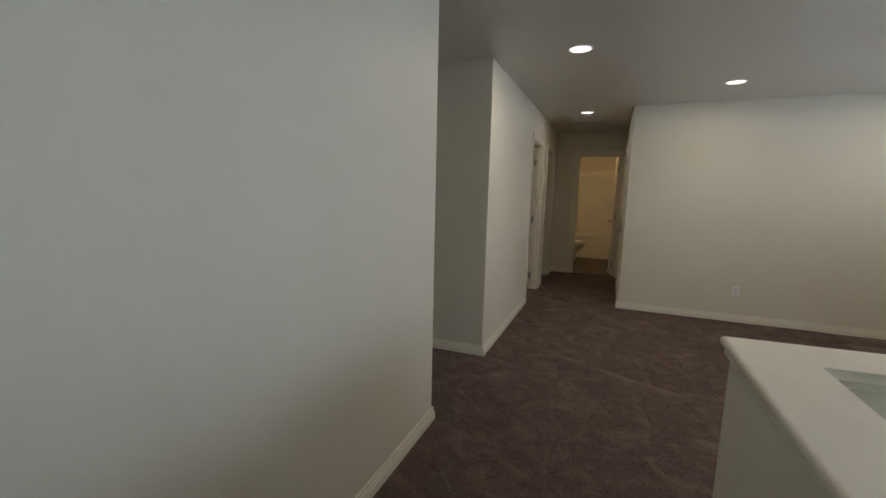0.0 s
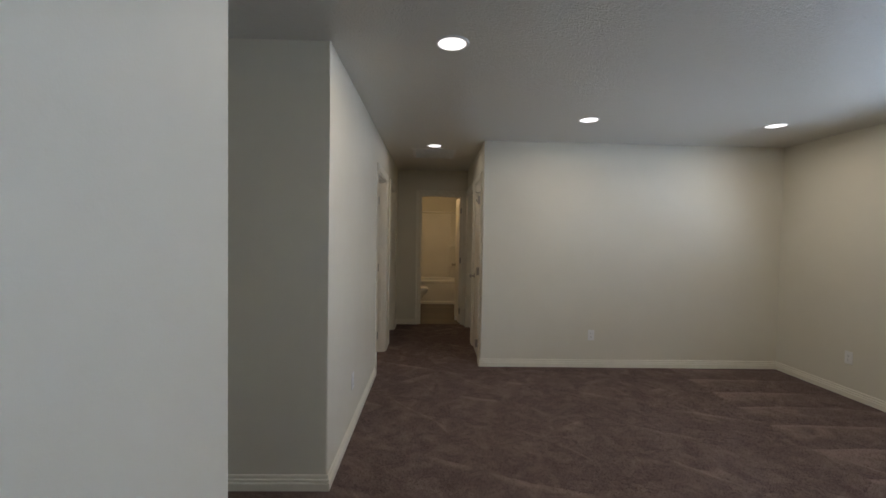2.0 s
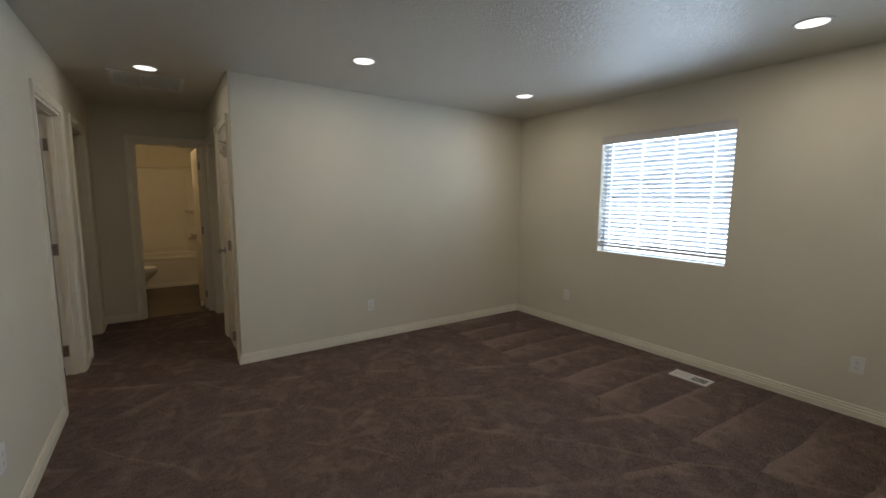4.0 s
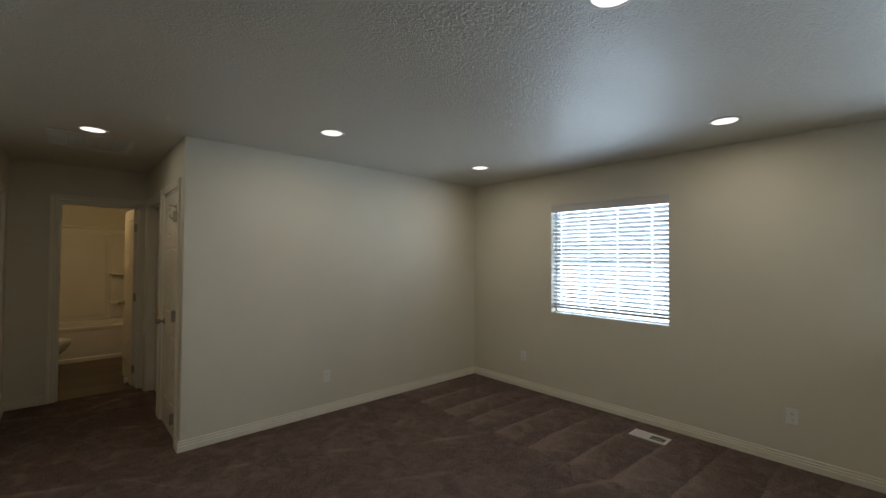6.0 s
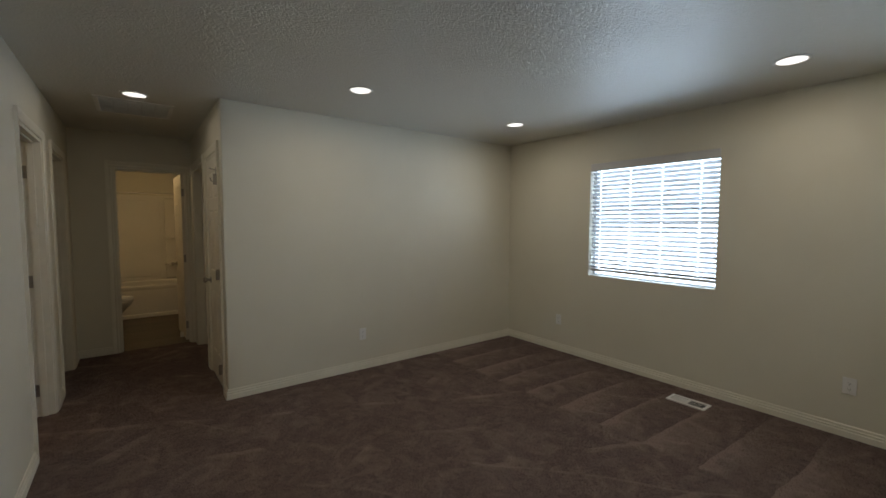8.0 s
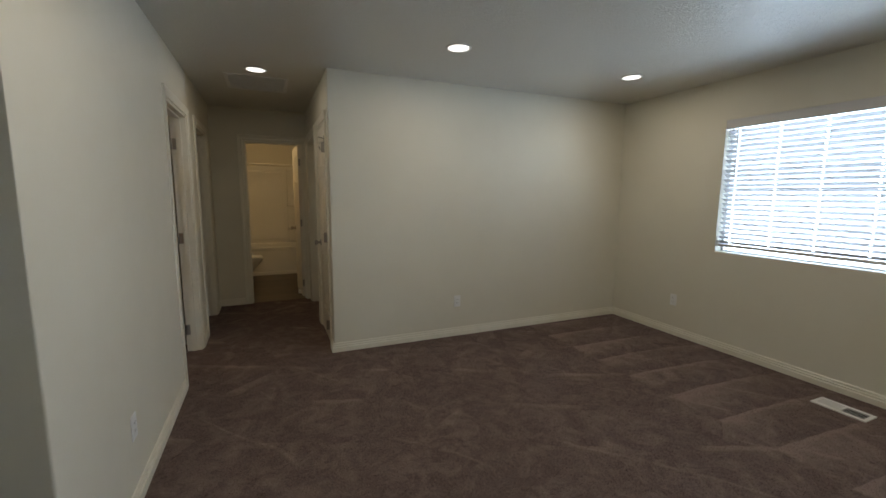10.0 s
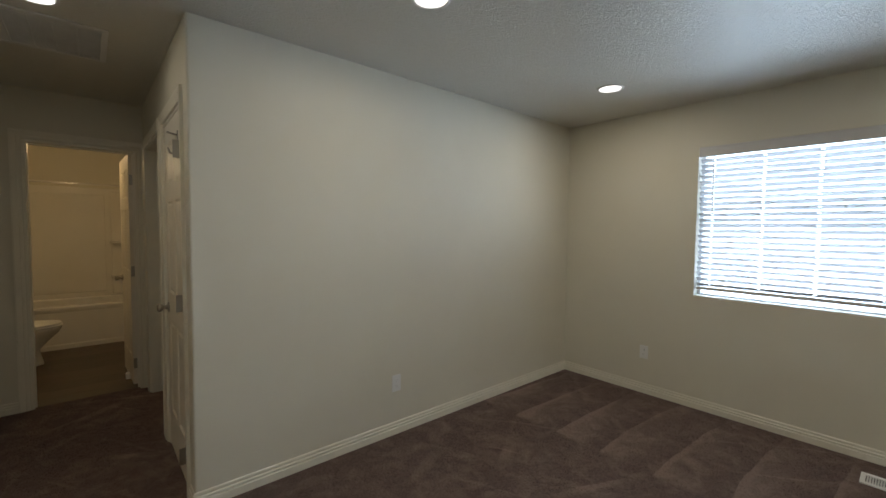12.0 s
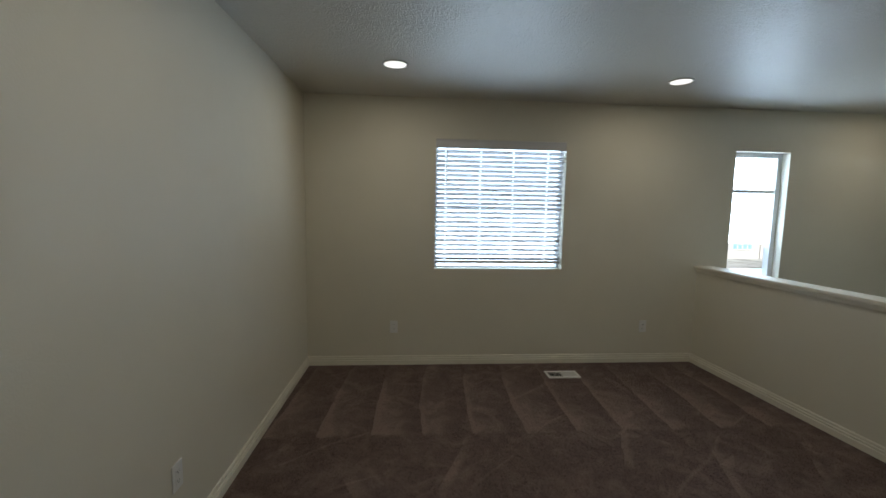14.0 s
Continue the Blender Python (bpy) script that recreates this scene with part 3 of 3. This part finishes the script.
def blind():
    """Two-inch slat blind hung inside the window's opening."""
    y0, y1, z0, z1 = WIN
    w = y1 - y0
    root = empty("window_blind", pose(WX + 0.030, y0, z0), "white two-inch slat blind, lowered, slats half open", "blind")
    part("valance", boxes((-0.03, -0.018, 0.002, w - 0.002, 1.105, 1.183), (-0.033, -0.018, 0.002, w - 0.002, 1.169, 1.183), bevel=0.002), SLAT, root, "white moulded valance")
    part("headrail", boxes((-0.012, 0.04, 0.006, w - 0.006, 1.13, 1.178), bevel=0.002), SLAT, root)
    n, pitch = 24, 0.0426
    cords = [w * (1 - fr) for fr in (0.08, 0.345, 0.60, 0.87)]

    def crown(u0, u1, steps=6):
        """Cross-section of a slat from u0 to u1 across: a shallow arch of even thickness."""
        us = [u0 + i * (u1 - u0) / steps for i in range(steps + 1)]
        arch = [0.0028 * (1 - (u / 0.025) ** 2) for u in us]
        return [(u, h + 0.0014) for u, h in zip(us, arch)] + [(u, h - 0.0014) for u, h in reversed(list(zip(us, arch)))]

    # each slat has a rout hole at every ladder cord
    bm = bmesh.new()
    y = 0.008
    for c in sorted(cords):
        prism(bm, crown(-0.025, 0.025), (0, y, 0), (0, c - 0.009, 0), (1, 0, 0))
        prism(bm, crown(-0.025, -0.009, 2), (0, c - 0.009, 0), (0, c + 0.009, 0), (1, 0, 0))
        prism(bm, crown(0.009, 0.025, 2), (0, c - 0.009, 0), (0, c + 0.009, 0), (1, 0, 0))
        y = c + 0.009
    prism(bm, crown(-0.025, 0.025), (0, y, 0), (0, w - 0.005, 0), (1, 0, 0))
    me = mesh_of(bm, "slat", SLAT)
    rnd = random.Random(5)
    for k in range(n):
        o = new("slat", me)
        o.parent = root
        o.matrix_local = pose(0.014, 0, 0.100 + k * pitch, 0, SLAT_TILT + rnd.uniform(-1.5, 1.5), 0) @ pose(0, rnd.uniform(-0.002, 0.002), 0)
    part("bottom_rail", boxes((-0.011, 0.039, 0.008, w - 0.010, 0.060, 0.081), bevel=0.004), SLAT, root)
    for y in cords:
        bm = bmesh.new()
        for dx in (-0.012, 0.040):
            tube(bm, (dx, y, 0.04), (dx, y, 1.14), 0.0012, 6)
        part("ladder_cord", bm, CORD, root)
    wand = bmesh.new()
    tube(wand, (-0.02, w - 0.105, 0.66), (-0.014, w - 0.10, 1.11), 0.0045, 8)
    part("tilt_wand", wand, WHITE, root, "clear tilt wand", True)
    return root


SLAT_TILT = 31
blind()

# ---- ceiling fixtures ----
LAMPS = [(-0.102, 3.362), (1.147, 4.69), (2.832, 4.725), (2.945, 2.606), (1.10, 2.51), (-0.185, 5.847), (3.0, 0.30)]
HALL_LAMP = 5


def downlight():
    root = empty("recessed_light", pose(0, 0, C), "flat round ceiling downlight with a white trim, lit", "ceiling light", "ceiling downlights")
    part("trim_ring", lathe(bmesh.new(), [(0.074, -0.003), (0.076, -0.006), (0.084, -0.006), (0.091, -0.003), (0.092, 0.0), (0.074, 0.0)], 40), METAL_WHITE, root, "white trim ring", True)
    part("diffuser", lathe(bmesh.new(), [(0, -0.0045), (0.0745, -0.0035), (0.0745, -0.001), (0, -0.001)], 40), LAMP_GLOW, root, "glowing milky diffuser")
    return root


first = downlight()
for i, (x, y) in enumerate(LAMPS):
    m = pose(x, y, C)
    if i == 0:
        first.matrix_world = m
    else:
        copy_thing(first, m)
    ld = bpy.data.lights.new("downlight", "AREA")
    ld.shape, ld.size, ld.color, ld.spread = "DISK", 0.14, LAMP_COLOR, radians(180)
    ld.energy = LAMP_WATT * (HALL_DIM if i == HALL_LAMP else 1.0)
    lo = new("downlight", ld)
    lo.matrix_world = pose(x, y, C - 0.008)


def return_grille():
    """Return-air grille in the hall's ceiling."""
    x0, x1, y0, y1 = -0.447, 0.083, 6.045, 6.59
    root = empty("ceiling_grille", pose(x0, y0, C), "white louvred return-air grille in the hall ceiling", "air grille")
    w, d = x1 - x0, y1 - y0
    f = 0.03
    part("frame", boxes((0, w, 0, f, -0.008, 0), (0, w, d - f, d, -0.008, 0), (0, f, f, d - f, -0.008, 0), (w - f, w, f, d - f, -0.008, 0), bevel=0.002), METAL_WHITE, root, "white pressed frame")
    part("backing", boxes((f, w - f, f, d - f, -0.0015, -0.0005)), METAL_WHITE, root, "shaded filter behind the louvres")
    for k in range(1, 5):
        xx = f + (w - 2 * f) * k / 5
        part("mullion", boxes((xx - 0.004, xx + 0.004, f, d - f, -0.0075, -0.001)), METAL_WHITE, root)
    bm = bmesh.new()
    box(bm, f, w - f, -0.007, 0.007, -0.0008, 0.0008)
    me = mesh_of(bm, "louvre", METAL_WHITE)
    n = 32
    for k in range(n):
        o = new("louvre", me)
        o.parent = root
        o.matrix_local = pose(0, f + (d - 2 * f) * (k + 0.5) / n, -0.0045, 11, 0, 0)
    return root


return_grille()


def floor_register():
    root = empty("floor_register", pose(3.35, 3.25, 0.0), "white steel floor register with louvres in the carpet", "floor vent")
    w, l = 0.075, 0.145
    part("frame", boxes((-w, w, -l, -l + 0.022, 0.0, 0.009), (-w, w, l - 0.022, l, 0.0, 0.009), (-w, -w + 0.026, -l + 0.022, l - 0.022, 0, 0.009), (w - 0.026, w, -l + 0.022, l - 0.022, 0, 0.009), (-w + 0.026, w - 0.026, -0.007, 0.007, 0, 0.009), bevel=0.002), METAL_WHITE, root, "white pressed steel frame")
    # no hollow is cut; a flat near-black plate paints the shade below the louvres
    part("duct", boxes((-w + 0.02, w - 0.02, -l + 0.02, l - 0.02, -0.002, 0.001)), DARK, root, "near-black plate coloured as the shade inside the duct")
    bm = bmesh.new()
    box(bm, -0.049, 0.049, -0.0008, 0.0008, -0.006, 0.006)
    me = mesh_of(bm, "louvre", METAL_WHITE)
    for half, tilt in ((-1, 38), (1, -38)):
        for k in range(10):
            o = new("louvre", me)
            o.parent = root
            o.matrix_local = pose(0, half * 0.065 - 0.0495 + k * 0.011, 0.0045, tilt, 0, 0)
    return root


floor_register()


# ---- outlets ----
def outlet():
    """Duplex outlet; back on the plane y = 0, face towards -y."""
    root = empty("wall_outlet", pose(0, 0, 0), "white duplex wall outlet with its cover plate", "outlet", "wall outlets")
    part("cover_plate", boxes((-0.036, 0.036, -0.006, -0.0, -0.058, 0.058), bevel=0.003), WHITE, root, "white cover plate")
    for z in (-0.02, 0.02):
        r = part("receptacle", boxes((-0.017, 0.017, -0.0075, -0.004, z - 0.014, z + 0.014), bevel=0.0015), WHITE, root)
        part("slot", boxes((-0.0075, -0.0055, -0.0079, -0.007, z - 0.003, z + 0.006), (0.0055, 0.0075, -0.0079, -0.007, z - 0.003, z + 0.005), (-0.002, 0.002, -0.0079, -0.007, z - 0.010, z - 0.006)), DARK, r, "dark slots")
    part("screw", lathe(bmesh.new(), [(0, 0.0), (0.003, 0.0), (0.003, 0.0015), (0, 0.002)], 10, pose(0, -0.006, 0, 90, 0, 0)), METAL_WHITE, root)
    return root


plug = outlet()
plug.matrix_world = pose(1.562, YB, 0.355)
copy_thing(plug, pose(WX, 4.763, 0.362, 0, 0, -90))
copy_thing(plug, pose(WX, 2.36, 0.358, 0, 0, -90))
copy_thing(plug, pose(HL, 4.075, 0.358, 0, 0, 90))

# ---- bathroom ----
TUB_Y, TUB_H = 9.56, 0.50


def bathtub():
    x0, x1 = BLX + 0.003, BR - 0.003
    root = empty("bathtub", pose(x0, TUB_Y, -0.009), "glossy white alcove bathtub with a plain apron", "bathtub")
    w, d = x1 - x0, BY - TUB_Y - 0.003
    bm = bmesh.new()
    # rim and basin as nested rounded rectangles
    def loop(ix, iy, z, r, n=5):
        pts = []
        for cx, cy, a0 in ((ix + r, iy + r, 180), (w - ix - r, iy + r, 270), (w - ix - r, d - iy - r, 0), (ix + r, d - iy - r, 90)):
            for i in range(n + 1):
                a = radians(a0 + 90 * i / n)
                pts.append(bm.verts.new((cx + r * math.cos(a), cy + r * math.sin(a), z)))
        return pts
    rows = [loop(0.0, 0.0, 0.0, 0.01), loop(0.0, 0.0, 0.055, 0.01), loop(0.012, 0.014, 0.068, 0.01), loop(0.012, 0.016, TUB_H - 0.07, 0.01), loop(0.004, 0.008, TUB_H - 0.05, 0.015), loop(0.0, 0.004, TUB_H - 0.02, 0.015), loop(0.004, 0.009, TUB_H - 0.006, 0.018), loop(0.012, 0.02, TUB_H, 0.02), loop(0.07, 0.06, TUB_H, 0.08), loop(0.085, 0.075, TUB_H - 0.02, 0.09), loop(0.16, 0.12, 0.14, 0.12), loop(0.24, 0.17, 0.10, 0.12)]
    for a, b in zip(rows, rows[1:]):
        for i in range(len(a)):
            bm.faces.new((a[i - 1], a[i], b[i], b[i - 1]))
    bm.faces.new(rows[-1])
    part("tub_shell", bm, ACRYLIC, root)
    return root


def surround():
    x0, x1 = BLX + 0.003, BR - 0.003
    root = empty("tub_surround", pose(x0, TUB_Y, TUB_H - 0.012), "glossy white moulded tub surround with corner shelves", "tub surround")
    w, d = x1 - x0, BY - TUB_Y - 0.003
    hh = 1.42
    part("back_panel", boxes((0.02, w - 0.02, d - 0.018, d, 0, hh), (0.40, w - 0.42, d - 0.03, d - 0.017, 0.06, hh - 0.09), bevel=0.006), ACRYLIC, root)
    part("side_panel", boxes((0.0, 0.018, 0.02, d, 0, hh), bevel=0.005), ACRYLIC, root)
    part("side_panel", boxes((w - 0.018, w, 0.02, d, 0, hh), bevel=0.005), ACRYLIC, root)
    part("corner_column", boxes((w - 0.36, w - 0.02, d - 0.05, d - 0.017, 0.02, hh - 0.04), bevel=0.012), ACRYLIC, root)
    for z in (0.26, 0.72):
        bm = bmesh.new()
        pts = [(w - 0.018, d - 0.03)] + [(w - 0.018 - 0.36 * math.cos(radians(a)), d - 0.03 - 0.20 * math.sin(radians(a))) for a in range(0, 91, 10)]
        lo = [bm.verts.new((x, y, z - 0.022)) for x, y in pts]
        hi = [bm.verts.new((x, y, z)) for x, y in pts]
        bm.faces.new(lo), bm.faces.new(hi)
        for i in range(len(pts)):
            bm.faces.new((lo[i], lo[i - 1], hi[i - 1], hi[i]))
        part("shelf", bm, ACRYLIC, root, "moulded corner shelf")
    return root


bathtub()
surround()
rod = bmesh.new()
tube(rod, (BLX, TUB_Y + 0.05, 1.90), (BR, TUB_Y + 0.05, 1.90), 0.0125, 16)
for x, s in ((BLX, 1), (BR, -1)):
    tube(rod, (x, TUB_Y + 0.05, 1.90), (x + s * 0.012, TUB_Y + 0.05, 1.90), 0.03, 20)
tagged(part("shower_rod", rod, ROD, None, "", True), "chrome shower curtain rod above the tub, bare", "curtain rod")


def toilet():
    root = empty("toilet", pose(BLX, 9.03, -0.009), "white two-piece toilet with the lid down", "toilet")

    def oval(bm, cx, rx, ry, z, n=28):
        return [bm.verts.new((cx + rx * math.cos(2 * math.pi * i / n), ry * math.sin(2 * math.pi * i / n), z)) for i in range(n)]

    def skin(bm, rows):
        for a, b in zip(rows, rows[1:]):
            for i in range(len(a)):
                bm.faces.new((a[i - 1], a[i], b[i], b[i - 1]))
        bm.faces.new(rows[0]), bm.faces.new(rows[-1])
        return bm

    bm = bmesh.new()
    part("bowl", skin(bm, [oval(bm, 0.36, 0.22, 0.11, 0), oval(bm, 0.36, 0.21, 0.10, 0.04), oval(bm, 0.36, 0.185, 0.09, 0.16), oval(bm, 0.40, 0.21, 0.125, 0.24), oval(bm, 0.445, 0.245, 0.17, 0.32), oval(bm, 0.46, 0.255, 0.185, 0.37), oval(bm, 0.46, 0.255, 0.185, 0.385)]), PORCELAIN, root, "", True)
    bm = bmesh.new()
    part("seat", skin(bm, [oval(bm, 0.465, 0.255, 0.185, 0.386), oval(bm, 0.465, 0.262, 0.19, 0.392), oval(bm, 0.465, 0.262, 0.19, 0.402), oval(bm, 0.465, 0.255, 0.185, 0.407)]), WHITE, root, "", True)
    bm = bmesh.new()
    part("lid", skin(bm, [oval(bm, 0.46, 0.255, 0.183, 0.410), oval(bm, 0.46, 0.26, 0.188, 0.416), oval(bm, 0.46, 0.255, 0.183, 0.428), oval(bm, 0.46, 0.20, 0.14, 0.433)]), WHITE, root, "closed white lid", True)
    part("tank", boxes((0.012, 0.20, -0.22, 0.22, 0.38, 0.74), bevel=0.02), PORCELAIN, root)
    part("tank_lid", boxes((0.006, 0.21, -0.23, 0.23, 0.74, 0.775), bevel=0.01), PORCELAIN, root)
    part("flush_lever", boxes((0.20, 0.222, 0.13, 0.19, 0.68, 0.695), bevel=0.004), CHROME, root, "chrome lever")
    return root


toilet()


def frosted_light(name, x, y, watt, label):
    """Flush ceiling light with a frosted bowl; the lamp shines all round from just under it."""
    root = empty(name, pose(x, y, C), label, "ceiling light")
    part("base", lathe(bmesh.new(), [(0, 0), (0.15, 0), (0.15, -0.03), (0, -0.03)], 32), NICKEL, root, "nickel base")
    part("shade", lathe(bmesh.new(), [(0.14, -0.03), (0.135, -0.06), (0.10, -0.09), (0.05, -0.105), (0, -0.11)], 32), BATH_GLOW, root, "frosted glass shade", True)
    ld = bpy.data.lights.new("frosted_lamp", "POINT")
    ld.shadow_soft_size, ld.energy, ld.color = 0.10, watt, BATH_COLOR
    new("frosted_lamp", ld).matrix_world = pose(x, y, C - 0.24)
    return root


frosted_light("bathroom_light", -0.2, 8.55, BATH_WATT, "round frosted ceiling light glowing warm in the bathroom")
frosted_light("bedroom_light", -2.4, 5.0, BEDROOM_WATT, "round frosted ceiling light glowing warm in the bedroom")

# ---- outside ----
GR = -3.1
gbm = boxes((WX + 0.2, 900, -900, 900, GR - 0.5, GR))
setting("ground", gbm, LAWN, "pale dry ground and paving outside the windows", "ground")


def house(x, y, w, d, hgt, label):
    root = empty("house", pose(x, y, GR), label, "house", "houses across the street")
    part("wall", boxes((0, d, -w / 2, w / 2, 0, hgt)), STUCCO, root, "pale stucco walls")
    bm = bmesh.new()
    prism(bm, [(-0.5, hgt), (d + 0.5, hgt), (d / 2, hgt + 1.9)], (0, -w / 2 - 0.4, 0), (0, w / 2 + 0.4, 0), (1, 0, 0))
    part("roof", bm, ROOF, root, "dark shingle roof")
    for k in range(3):
        yy = -w / 2 + w * (k + 0.5) / 3
        wnd = part("window", boxes((-0.06, 0.02, yy - 0.75, yy + 0.75, 3.1, 4.5)), FENCE, root, "white-framed window")
        part("pane", boxes((-0.08, -0.055, yy - 0.62, yy - 0.04, 3.2, 4.4), (-0.08, -0.055, yy + 0.04, yy + 0.62, 3.2, 4.4)), PANE_FAR, wnd)
    for yy in (-w / 2 + 1.9, -w / 2 + 4.6):
        wnd = part("window", boxes((-0.06, 0.02, yy - 1.15, yy + 1.15, 0.9, 2.4)), FENCE, root, "white-framed window with upright bars")
        for k in range(4):
            for low, high in ((1.0, 1.6), (1.68, 2.3)):
                part("pane", boxes((-0.08, -0.055, yy - 1.02 + k * 0.52, yy - 0.60 + k * 0.52, low, high)), PANE_FAR, wnd)
    part("garage_door", boxes((-0.05, 0.02, w / 2 - 5.2, w / 2 - 0.6, 0, 2.2), bevel=0.02), FENCE, root, "white garage door")
    return root


for x, y in ((38, -35.6), (38, -24), (38, -9), (39, 6), (38, 21)):
    house(x, y, 11.5, 9, 5.4, "two-storey stucco house across the street")

# carpet pile: short leaning yarn tips over the walked rooms
def carpet_pile():
    rng = np.random.default_rng(11)
    areas = [((-0.73, WX - 0.02), (1.90, YB - 0.02)), ((HL + 0.02, HR - 0.02), (YB - 0.02, YE + 0.03)), ((HL + 0.02, 0.56), (-0.4, 1.90)), ((0.56, WX - 0.02), (1.68, 1.90)), ((-1.9, -0.73), (W1 + 0.02, W2 - 0.02))]
    cs = []
    for (xa, xb), (ya, yb) in areas:
        n = int((xb - xa) * (yb - ya) * 15000)
        cs.append(np.stack([rng.uniform(xa, xb, n), rng.uniform(ya, yb, n), np.zeros(n)], 1))
    c = np.concatenate(cs)
    hold = (np.abs(c[:, 0] - 3.35) > 0.08) | (np.abs(c[:, 1] - 3.25) > 0.15)
    c = c[hold]
    n = len(c)
    a = rng.uniform(0, 2 * np.pi, n)
    half = rng.uniform(0.0018, 0.0038, n)[:, None]
    side = np.stack([np.cos(a), np.sin(a), np.zeros(n)], 1) * half
    lean = rng.normal(0, 0.004, (n, 3))
    lean[:, 2] = rng.uniform(0.003, 0.0065, n)
    v = np.stack([c - side, c + side, c + lean], 1).reshape(-1, 3)
    v[:, 2] -= 0.0008
    f = np.arange(3 * n).reshape(-1, 3)
    me = bpy.data.meshes.new("carpet_pile")
    me.from_pydata(v.tolist(), [], f.tolist())
    me.materials.append(CARPET)
    return tagged(new("carpet_pile", me), "short brown yarn tips of the cut-pile carpet", "carpet pile", "", "stuff")


carpet_pile()

# bathroom floor planks
fl = bpy.data.objects["floor_bathroom"]
made = {}
for i in range(11):
    x = BLX
    y = 7.662 + i * 0.18
    for n in ((0.62, 0.92), (1.22, 0.32), (0.32, 1.22))[i % 3]:
        if n not in made:
            made[n] = mesh_of(boxes((0.0008, n - 0.0008, 0.0008, 0.1792, -0.008, 0.0)), "plank", PLANK)
        o = new("plank", made[n])
        o.parent = fl
        o.matrix_local = pose(x, y, 0.0)
        x += n
